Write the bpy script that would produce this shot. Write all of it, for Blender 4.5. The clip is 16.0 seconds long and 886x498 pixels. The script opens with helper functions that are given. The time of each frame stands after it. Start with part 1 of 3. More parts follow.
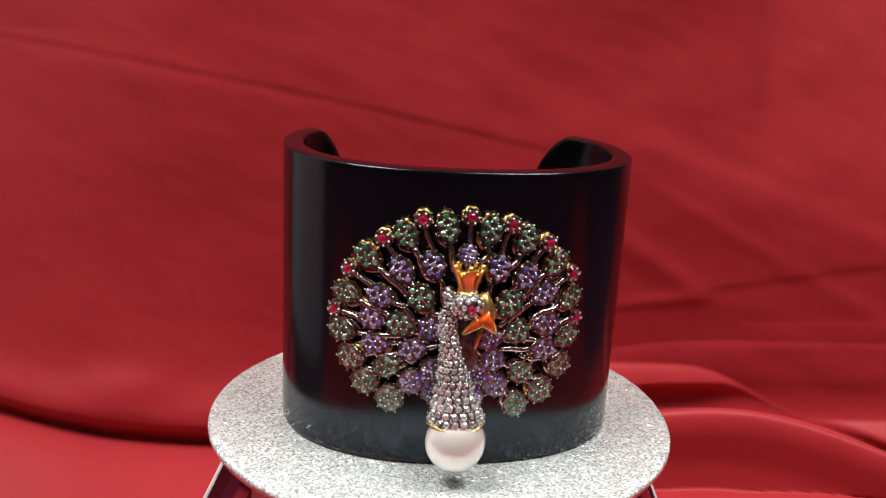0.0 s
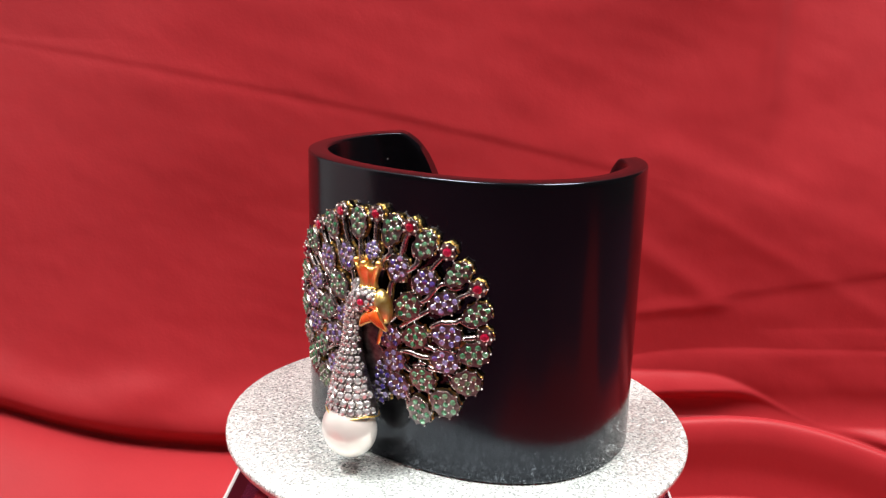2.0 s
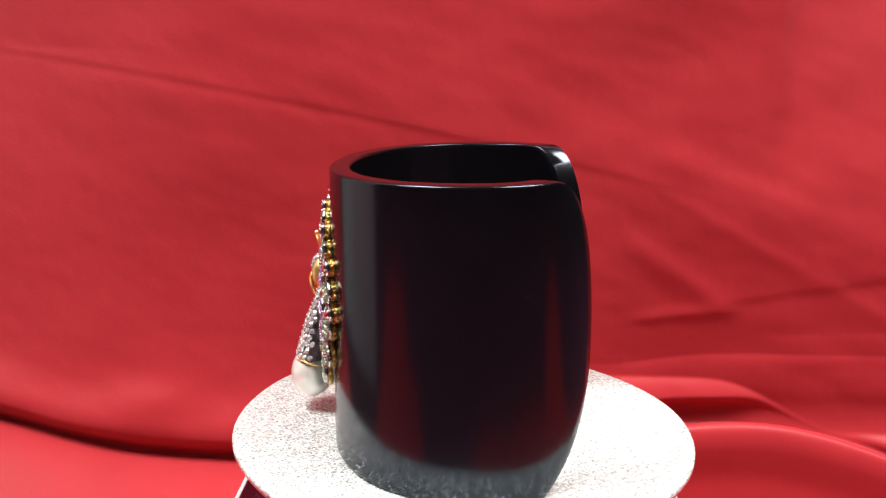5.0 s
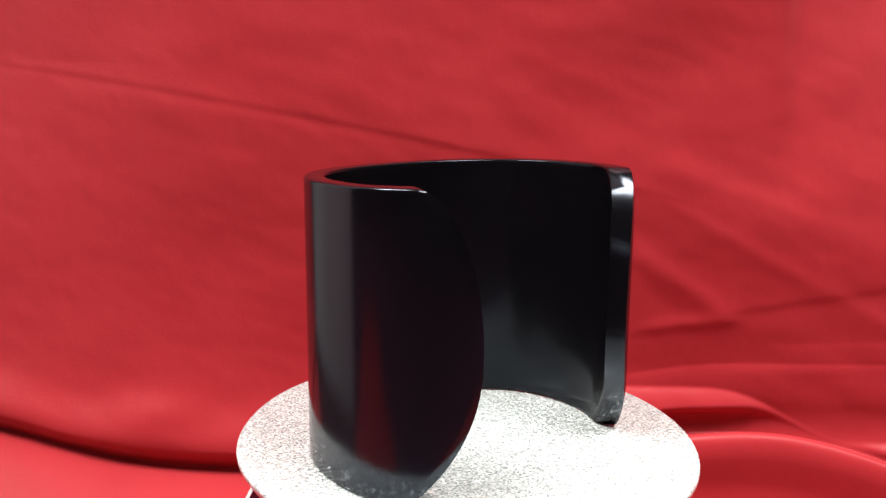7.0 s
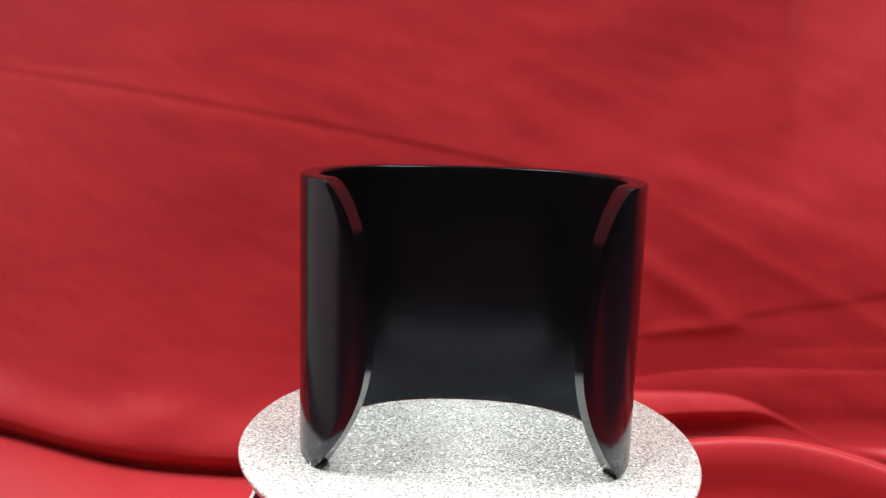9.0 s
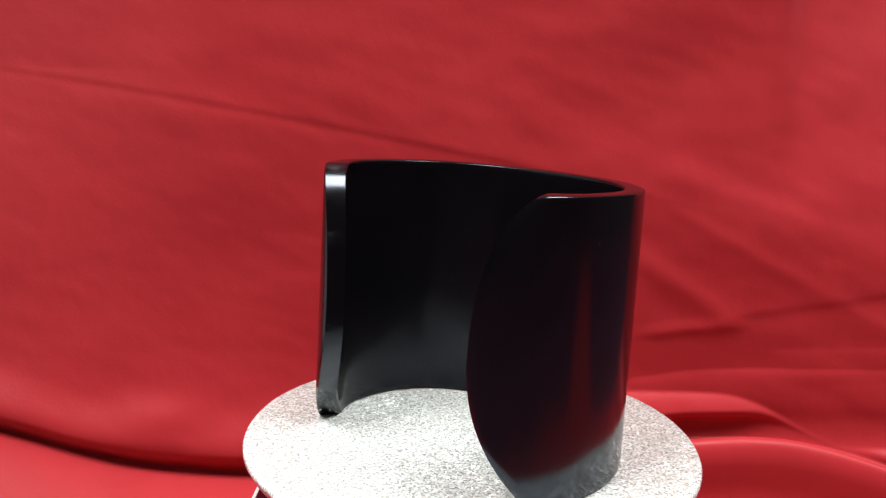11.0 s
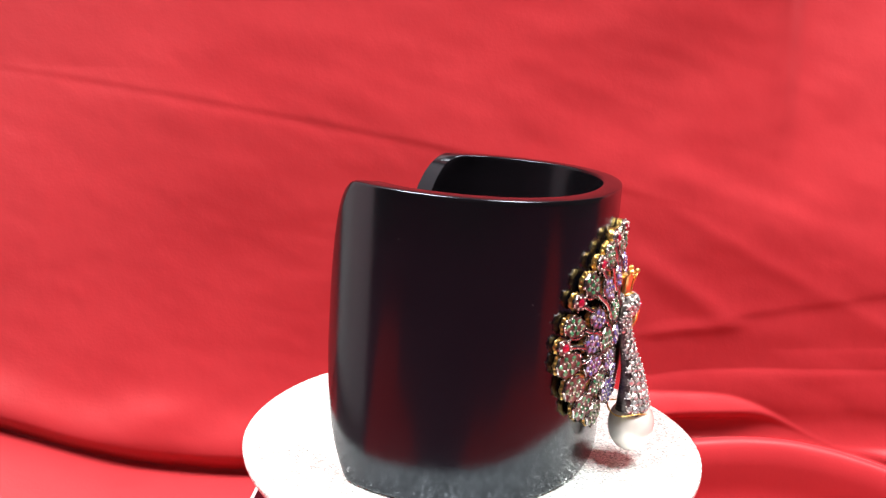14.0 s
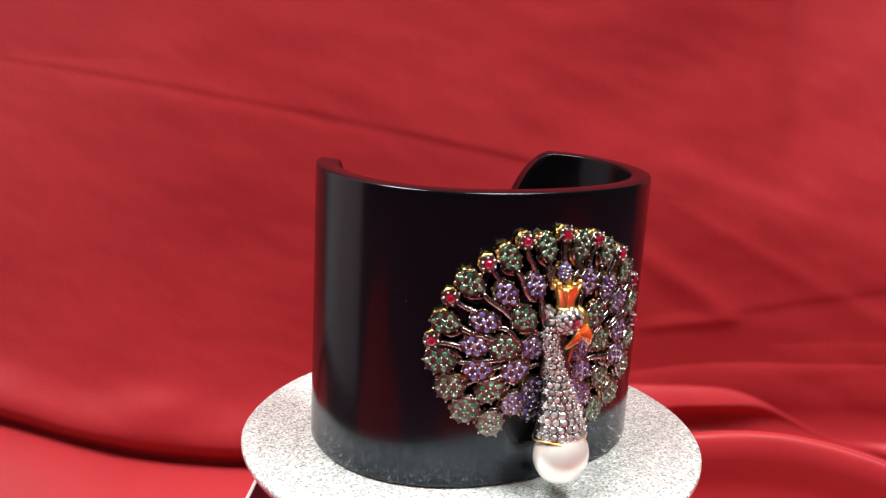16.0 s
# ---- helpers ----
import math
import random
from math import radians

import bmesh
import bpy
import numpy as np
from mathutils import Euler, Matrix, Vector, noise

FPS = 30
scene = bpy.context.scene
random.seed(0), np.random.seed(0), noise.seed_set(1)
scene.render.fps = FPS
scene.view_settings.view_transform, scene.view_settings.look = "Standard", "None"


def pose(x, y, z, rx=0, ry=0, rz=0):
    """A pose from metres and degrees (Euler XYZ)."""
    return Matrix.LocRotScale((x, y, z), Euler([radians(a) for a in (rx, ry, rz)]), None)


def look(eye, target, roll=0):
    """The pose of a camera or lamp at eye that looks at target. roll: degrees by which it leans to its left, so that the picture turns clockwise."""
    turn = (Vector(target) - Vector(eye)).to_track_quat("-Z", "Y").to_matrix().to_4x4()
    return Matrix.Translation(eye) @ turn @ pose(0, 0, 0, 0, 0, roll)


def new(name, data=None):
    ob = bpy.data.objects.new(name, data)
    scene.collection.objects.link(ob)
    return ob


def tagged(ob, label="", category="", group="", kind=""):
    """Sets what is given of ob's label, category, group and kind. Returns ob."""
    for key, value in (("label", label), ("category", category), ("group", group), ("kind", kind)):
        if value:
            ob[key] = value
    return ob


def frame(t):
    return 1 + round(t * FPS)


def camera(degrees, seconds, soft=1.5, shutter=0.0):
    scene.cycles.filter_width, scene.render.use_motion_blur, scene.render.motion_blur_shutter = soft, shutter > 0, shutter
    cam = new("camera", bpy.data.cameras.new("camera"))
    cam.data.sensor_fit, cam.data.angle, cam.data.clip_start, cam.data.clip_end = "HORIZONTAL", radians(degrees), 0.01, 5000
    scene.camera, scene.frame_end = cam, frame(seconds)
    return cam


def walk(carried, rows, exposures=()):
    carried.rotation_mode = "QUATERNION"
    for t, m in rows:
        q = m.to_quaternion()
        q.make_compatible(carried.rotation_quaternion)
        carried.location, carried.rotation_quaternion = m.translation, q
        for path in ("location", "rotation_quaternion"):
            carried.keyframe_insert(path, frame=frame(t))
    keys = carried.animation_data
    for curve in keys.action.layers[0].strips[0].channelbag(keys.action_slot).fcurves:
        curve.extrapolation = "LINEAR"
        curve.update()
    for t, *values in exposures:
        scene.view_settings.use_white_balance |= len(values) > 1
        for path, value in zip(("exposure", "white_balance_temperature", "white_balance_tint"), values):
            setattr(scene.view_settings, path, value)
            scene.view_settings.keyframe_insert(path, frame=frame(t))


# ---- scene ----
cam = camera(53.05, 16.0, soft=1.3)
walk(cam, [
    (0, pose(-0.01054, -0.15782, 0.07038, 0, 0, -3.519) @ pose(0, 0, 0, 76.138) @ pose(0, 0, 0, 0, 0, 2.741)),
    (0.5, pose(-0.01061, -0.15782, 0.07039, 0, 0, -3.391) @ pose(0, 0, 0, 76.271) @ pose(0, 0, 0, 0, 0, 2.702)),
    (1, pose(-0.01069, -0.15782, 0.07042, 0, 0, -3.080) @ pose(0, 0, 0, 76.475) @ pose(0, 0, 0, 0, 0, 2.660)),
    (1.5, pose(-0.01076, -0.15782, 0.07045, 0, 0, -2.751) @ pose(0, 0, 0, 76.642) @ pose(0, 0, 0, 0, 0, 2.588)),
    (2, pose(-0.01085, -0.15780, 0.07043, 0, 0, -2.529) @ pose(0, 0, 0, 76.531) @ pose(0, 0, 0, 0, 0, 2.502)),
    (2.5, pose(-0.01089, -0.15777, 0.07045, 0, 0, -2.397) @ pose(0, 0, 0, 76.472) @ pose(0, 0, 0, 0, 0, 2.436)),
    (3, pose(-0.01093, -0.15774, 0.07049, 0, 0, -2.314) @ pose(0, 0, 0, 76.495) @ pose(0, 0, 0, 0, 0, 2.387)),
    (3.5, pose(-0.01096, -0.15770, 0.07052, 0, 0, -2.273) @ pose(0, 0, 0, 76.471) @ pose(0, 0, 0, 0, 0, 2.361)),
    (4, pose(-0.01098, -0.15767, 0.07054, 0, 0, -2.255) @ pose(0, 0, 0, 76.614) @ pose(0, 0, 0, 0, 0, 2.336)),
    (6.5, pose(-0.01079, -0.15822, 0.07087, 0, 0, -1.849) @ pose(0, 0, 0, 77.399) @ pose(0, 0, 0, 0, 0, 1.754)),
    (7, pose(-0.01076, -0.15833, 0.07090, 0, 0, -1.803) @ pose(0, 0, 0, 77.613) @ pose(0, 0, 0, 0, 0, 1.750)),
    (7.5, pose(-0.01071, -0.15841, 0.07096, 0, 0, -1.738) @ pose(0, 0, 0, 77.773) @ pose(0, 0, 0, 0, 0, 1.735)),
    (8, pose(-0.01071, -0.15841, 0.07096, 0, 0, -1.708) @ pose(0, 0, 0, 77.886) @ pose(0, 0, 0, 0, 0, 1.706)),
    (8.5, pose(-0.01069, -0.15850, 0.07100, 0, 0, -1.677) @ pose(0, 0, 0, 77.901) @ pose(0, 0, 0, 0, 0, 1.742)),
    (9, pose(-0.01066, -0.15860, 0.07101, 0, 0, -1.666) @ pose(0, 0, 0, 77.896) @ pose(0, 0, 0, 0, 0, 1.735)),
    (11.5, pose(-0.01072, -0.15997, 0.07061, 0, 0, -1.477) @ pose(0, 0, 0, 78.031) @ pose(0, 0, 0, 0, 0, 1.752)),
    (12, pose(-0.01083, -0.16000, 0.07051, 0, 0, -1.510) @ pose(0, 0, 0, 78.037) @ pose(0, 0, 0, 0, 0, 1.759)),
    (12.5, pose(-0.01093, -0.16001, 0.07045, 0, 0, -1.529) @ pose(0, 0, 0, 78.111) @ pose(0, 0, 0, 0, 0, 1.767)),
    (13, pose(-0.01102, -0.15998, 0.07039, 0, 0, -1.550) @ pose(0, 0, 0, 78.059) @ pose(0, 0, 0, 0, 0, 1.821)),
    (13.5, pose(-0.01114, -0.15994, 0.07024, 0, 0, -1.610) @ pose(0, 0, 0, 78.108) @ pose(0, 0, 0, 0, 0, 1.818)),
    (14, pose(-0.01125, -0.15988, 0.07010, 0, 0, -1.661) @ pose(0, 0, 0, 78.097) @ pose(0, 0, 0, 0, 0, 1.890)),
    (14.5, pose(-0.01129, -0.15977, 0.07001, 0, 0, -1.753) @ pose(0, 0, 0, 78.090) @ pose(0, 0, 0, 0, 0, 1.959)),
    (15, pose(-0.01133, -0.15971, 0.06998, 0, 0, -1.775) @ pose(0, 0, 0, 77.991) @ pose(0, 0, 0, 0, 0, 2.026)),
    (15.5, pose(-0.01135, -0.15963, 0.06995, 0, 0, -1.777) @ pose(0, 0, 0, 77.825) @ pose(0, 0, 0, 0, 0, 2.059)),
    (16, pose(-0.01132, -0.15952, 0.06991, 0, 0, -1.716) @ pose(0, 0, 0, 77.670) @ pose(0, 0, 0, 0, 0, 2.092)),
], exposures=[(0, -0.38), (0.5, -0.16), (1.0, -0.04), (2.0, 0.12), (3.0, 0.65), (3.5, 0.65), (4.2, 0.4), (6.5, 0.35), (7, 0.35), (8, 0.3), (8.5, -0.04), (9, 0.06), (11.5, 0.1), (12.5, 0.08), (13, 0.28), (13.5, 0.68), (14, 0.92), (14.5, 0.92), (15, 0.75), (15.5, 0.55), (16, 0.1)])

# ---- light: one large soft lamp overhead, dim room around ----
world = bpy.data.worlds.new("room")
scene.world = world
world.use_nodes = True
world.node_tree.nodes["Background"].inputs[0].default_value = (0.9, 0.95, 1.0, 1)
world.node_tree.nodes["Background"].inputs[1].default_value = 0.04


def area_lamp(name, eye, target, sx, sy, watts, colour):
    data = bpy.data.lights.new(name, "AREA")
    data.shape, data.size, data.size_y, data.energy, data.color = "RECTANGLE", sx, sy, watts, colour
    ob = new(name, data)
    ob.matrix_world = look(eye, target)
    return ob


for lamp_x, watts in ((-0.46, 18.6), (0.40, 15.8)):
    area_lamp("overhead_lamp", (lamp_x, -0.20, 0.98), (0.3 * lamp_x, 0.02, 0.0), 0.50, 0.34, watts, (1.0, 0.98, 0.95))


# ---- materials ----
def material(name):
    m = bpy.data.materials.new(name)
    m.use_nodes = True
    nt = m.node_tree
    return m, nt, nt.nodes["Principled BSDF"]


def node(nt, kind, **values):
    n = nt.nodes.new(kind)
    for key, value in values.items():
        n.inputs[key].default_value = value
    return n


def ramp(nt, source, stops):
    n = nt.nodes.new("ShaderNodeValToRGB")
    while len(n.color_ramp.elements) < len(stops):
        n.color_ramp.elements.new(0.5)
    for e, (p, c) in zip(n.color_ramp.elements, stops):
        e.position, e.color = p, (*c, 1)
    nt.links.new(source, n.inputs[0])
    return n.outputs[0]


def coords(nt):
    return nt.nodes.new("ShaderNodeTexCoord").outputs["Object"]


def noise_tex(nt, scale, detail=3.0, rough=0.55, vector=None):
    n = node(nt, "ShaderNodeTexNoise", Scale=scale, Detail=detail, Roughness=rough)
    nt.links.new(vector or coords(nt), n.inputs["Vector"])
    return n


def bump(nt, bsdf, height, strength, distance):
    b = node(nt, "ShaderNodeBump", Strength=strength, Distance=distance)
    nt.links.new(height, b.inputs["Height"])
    nt.links.new(b.outputs[0], bsdf.inputs["Normal"])


def satin():
    m, nt, p = material("red_satin")
    broad = noise_tex(nt, 11.0, 10.0, 0.68)
    nt.links.new(ramp(nt, broad.outputs["Fac"], [(0.3, (0.32, 0.0195, 0.0255)), (0.7, (0.39, 0.027, 0.033))]), p.inputs["Base Color"])
    gloss = node(nt, "ShaderNodeMapRange", **{"From Min": 0.3, "From Max": 0.7, "To Min": 0.46, "To Max": 0.64})
    nt.links.new(noise_tex(nt, 26.0, 6.0, 0.6).outputs["Fac"], gloss.inputs["Value"])
    nt.links.new(gloss.outputs[0], p.inputs["Roughness"])
    p.inputs["Specular IOR Level"].default_value = 0.28
    p.inputs["Sheen Weight"].default_value = 0.30
    p.inputs["Sheen Roughness"].default_value = 0.35
    p.inputs["Sheen Tint"].default_value = (1.0, 0.35, 0.4, 1)
    p.inputs["Anisotropic"].default_value = 0.5
    weave = node(nt, "ShaderNodeTexNoise", Scale=900.0, Detail=2.0)
    nt.links.new(coords(nt), weave.inputs["Vector"])
    fine = noise_tex(nt, 60.0, 5.0)
    mix = node(nt, "ShaderNodeMath")
    mix.operation = "MULTIPLY_ADD"
    nt.links.new(fine.outputs["Fac"], mix.inputs[0])
    mix.inputs[1].default_value = 2.0
    nt.links.new(weave.outputs["Fac"], mix.inputs[2])
    bump(nt, p, mix.outputs[0], 0.20, 0.0002)
    return m


def lacquer(name, ior, rough):
    m, nt, p = material(name)
    n = noise_tex(nt, 60.0, 4.0)
    nt.links.new(ramp(nt, n.outputs["Fac"], [(0.3, (0.0020, 0.0018, 0.0024)), (0.75, (0.0044, 0.0032, 0.0044))]), p.inputs["Base Color"])
    s = noise_tex(nt, 350.0, 3.0)
    r = node(nt, "ShaderNodeMapRange", **{"To Min": rough * 0.75, "To Max": rough * 1.3})
    nt.links.new(s.outputs["Fac"], r.inputs["Value"])
    nt.links.new(r.outputs[0], p.inputs["Roughness"])
    p.inputs["IOR"].default_value = ior
    p.inputs["Specular Tint"].default_value = (0.76, 0.85, 1.0, 1)
    bump(nt, p, noise_tex(nt, 45.0, 2.0).outputs["Fac"], 0.02, 0.001)
    return m


def glitter():
    m, nt, p = material("silver_glitter")
    v = node(nt, "ShaderNodeTexVoronoi", Scale=2900.0)
    nt.links.new(coords(nt), v.inputs["Vector"])
    sub = nt.nodes.new("ShaderNodeVectorMath")
    sub.operation = "SUBTRACT"
    nt.links.new(v.outputs["Color"], sub.inputs[0])
    sub.inputs[1].default_value = (0.5, 0.5, 0.5)
    scale = nt.nodes.new("ShaderNodeVectorMath")
    scale.operation = "MULTIPLY"
    nt.links.new(sub.outputs[0], scale.inputs[0])
    scale.inputs[1].default_value = (1.15, 1.15, 0.3)
    geo = nt.nodes.new("ShaderNodeNewGeometry")
    add = nt.nodes.new("ShaderNodeVectorMath")
    add.operation = "ADD"
    nt.links.new(geo.outputs["Normal"], add.inputs[0])
    nt.links.new(scale.outputs[0], add.inputs[1])
    norm = nt.nodes.new("ShaderNodeVectorMath")
    norm.operation = "NORMALIZE"
    nt.links.new(add.outputs[0], norm.inputs[0])
    nt.links.new(norm.outputs[0], p.inputs["Normal"])
    grey = nt.nodes.new("ShaderNodeSeparateColor")
    nt.links.new(v.outputs["Color"], grey.inputs[0])
    nt.links.new(ramp(nt, grey.outputs[2], [(0.0, (0.50, 0.54, 0.53)), (0.45, (0.80, 0.86, 0.83)), (0.72, (0.91, 0.97, 0.94)), (1.0, (0.95, 0.99, 0.97))]), p.inputs["Base Color"])
    p.inputs["Metallic"].default_value = 0.35
    p.inputs["Roughness"].default_value = 0.24
    return m


def metal(name, dark, light, rough, scale=900.0):
    m, nt, p = material(name)
    n = noise_tex(nt, scale, 4.0)
    nt.links.new(ramp(nt, n.outputs["Fac"], [(0.35, dark), (0.65, light)]), p.inputs["Base Color"])
    p.inputs["Metallic"].default_value = 1.0
    r = node(nt, "ShaderNodeMapRange", **{"To Min": rough * 0.7, "To Max": rough * 1.4})
    nt.links.new(n.outputs["Fac"], r.inputs["Value"])
    nt.links.new(r.outputs[0], p.inputs["Roughness"])
    bump(nt, p, n.outputs["Fac"], 0.2, 0.00015)
    return m


def gem(name, dark, light, metallic):
    m, nt, p = material(name)
    info = nt.nodes.new("ShaderNodeObjectInfo")
    nt.links.new(ramp(nt, info.outputs["Random"], [(0.0, dark), (1.0, light)]), p.inputs["Base Color"])
    p.inputs["Metallic"].default_value = metallic
    p.inputs["Roughness"].default_value = 0.07
    p.inputs["IOR"].default_value = 1.76
    p.inputs["Coat Weight"].default_value = 1.0
    p.inputs["Coat Roughness"].default_value = 0.03
    return m


def plain(name, colour, rough, metallic=0.0, scale=200.0, vary=0.12):
    m, nt, p = material(name)
    n = noise_tex(nt, scale, 4.0)
    nt.links.new(ramp(nt, n.outputs["Fac"], [(0.3, tuple(c * (1 - vary) for c in colour)), (0.7, tuple(min(1, c * (1 + vary)) for c in colour))]), p.inputs["Base Color"])
    p.inputs["Roughness"].default_value, p.inputs["Metallic"].default_value = rough, metallic
    return m


def pearl_skin():
    m, nt, p = material("pearl_nacre")
    n = noise_tex(nt, 130.0, 3.0)
    nt.links.new(ramp(nt, n.outputs["Fac"], [(0.3, (0.88, 0.78, 0.72)), (0.55, (0.92, 0.86, 0.80)), (0.75, (0.84, 0.86, 0.80))]), p.inputs["Base Color"])
    p.inputs["Metallic"].default_value = 0.35
    p.inputs["Roughness"].default_value = 0.3
    p.inputs["Coat Weight"].default_value = 1.0
    p.inputs["Coat Roughness"].default_value = 0.16
    p.inputs["Thin Film Thickness"].default_value = 410.0
    p.inputs["Thin Film IOR"].default_value = 1.5
    return m


SATIN, GLITTER = satin(), glitter()
LACQUER, INNER = lacquer("black_lacquer", 1.49, 0.16), lacquer("black_lacquer_inside", 1.33, 0.2)
SILVER = metal("blackened_silver", (0.24, 0.19, 0.18), (0.60, 0.53, 0.50), 0.24)
BRIGHT = metal("bright_silver", (0.66, 0.63, 0.60), (0.90, 0.87, 0.83), 0.34)
OXIDE = metal("oxidised_silver", (0.10, 0.09, 0.09), (0.28, 0.25, 0.24), 0.36)
GOLD = metal("polished_gold", (0.90, 0.54, 0.14), (1.0, 0.76, 0.32), 0.34)
ANTIQUE = metal("antique_gold", (0.55, 0.32, 0.09), (0.95, 0.66, 0.25), 0.3)
RUBY = gem("ruby", (0.38, 0.006, 0.03), (0.58, 0.014, 0.07), 0.35)
GREEN = gem("green_garnet", (0.02, 0.19, 0.07), (0.24, 0.50, 0.30), 0.4)
OLIVE = gem("olive_green_garnet", (0.12, 0.20, 0.10), (0.34, 0.44, 0.28), 0.45)
VIOLET = gem("violet_sapphire", (0.12, 0.08, 0.42), (0.48, 0.42, 0.68), 0.45)
DIAMOND = gem("white_diamond", (0.52, 0.50, 0.49), (1.0, 0.98, 0.97), 0.65)
ENAMEL = plain("orange_enamel", (0.85, 0.13, 0.02), 0.14)
NACRE = pearl_skin()
BOARD = plain("matt_grey_board", (0.76, 0.76, 0.78), 0.8, scale=12.0)
ACRYLIC = plain("dark_glossy_acrylic", (0.085, 0.010, 0.026), 0.09)
EDGE = plain("frosted_white_acrylic", (0.72, 0.66, 0.66), 0.35)


# ---- mesh helpers ----
def mesh_of(bm, name, *mats, smooth=None):
    me = bpy.data.meshes.new(name)
    bm.normal_update()
    if smooth is not None:
        for face in bm.faces:
            face.smooth = smooth
    bm.to_mesh(me)
    bm.free()
    for m in mats:
        me.materials.append(m)
    return me


def part(name, bm, mat, parent, label="", smooth=None):
    mats = mat if isinstance(mat, tuple) else (mat,)
    ob = new(name, mesh_of(bm, name, *mats, smooth=smooth))
    ob.parent = parent
    return tagged(ob, label) if label else ob


def loft(bm, rings, closed=True, caps=True, mat=0, smooth=True):
    """Quads between rings of equal length."""
    rows = [[bm.verts.new(p) for p in ring] for ring in rings]
    n = len(rows[0])
    for a, b in zip(rows, rows[1:]):
        for i in range(n if closed else n - 1):
            j = (i + 1) % n
            f = bm.faces.new((a[i], a[j], b[j], b[i]))
            f.material_index, f.smooth = mat, smooth
    if caps and closed:
        for ring, flip in ((rows[0], True), (rows[-1], False)):
            f = bm.faces.new(ring[::-1] if flip else ring)
            f.material_index, f.smooth = mat, False
    return rows


def tube(bm, path, radii, sides=7, mat=0):
    """A round tube along a path of Vectors."""
    rings = []
    for i, p in enumerate(path):
        t = (path[min(i + 1, len(path) - 1)] - path[max(i - 1, 0)]).normalized()
        side = t.cross(Vector((0.13, 1, 0.21))).normalized()
        up = side.cross(t)
        r = radii[i] if isinstance(radii, (list, tuple)) else radii
        rings.append([p + (side * math.cos(a) + up * math.sin(a)) * r for a in (2 * math.pi * k / sides for k in range(sides))])
    loft(bm, rings, mat=mat)


def ball(bm, centre, r, mat=0, subdiv=1):
    made = bmesh.ops.create_icosphere(bm, subdivisions=subdiv, radius=r, matrix=Matrix.Translation(centre))
    for v in made["verts"]:
        for f in v.link_faces:
            f.material_index, f.smooth = mat, True


# ---- cloth: backdrop wall that sweeps down on to the table ----
def smooth_step(a, b, x):
    t = min(1.0, max(0.0, (x - a) / (b - a)))
    return t * t * (3 - 2 * t)


def hump(d, above, below):
    """A rounded ridge: slow on its upper side, steep below."""
    w = above if d > 0 else below
    return math.exp(-(d / w) ** 2)


def kink(below, soft):
    """Cloth that bends outward at a line and rounds over below it."""
    return 1 - math.exp(-below / soft) if below > 0 else 0.0


def bend_over(u, soft):
    """Zero before a line, rising evenly after it, with a rounded start."""
    return soft * math.log1p(math.exp(max(-30.0, min(30.0, u / soft)))) if u < 30 * soft else u


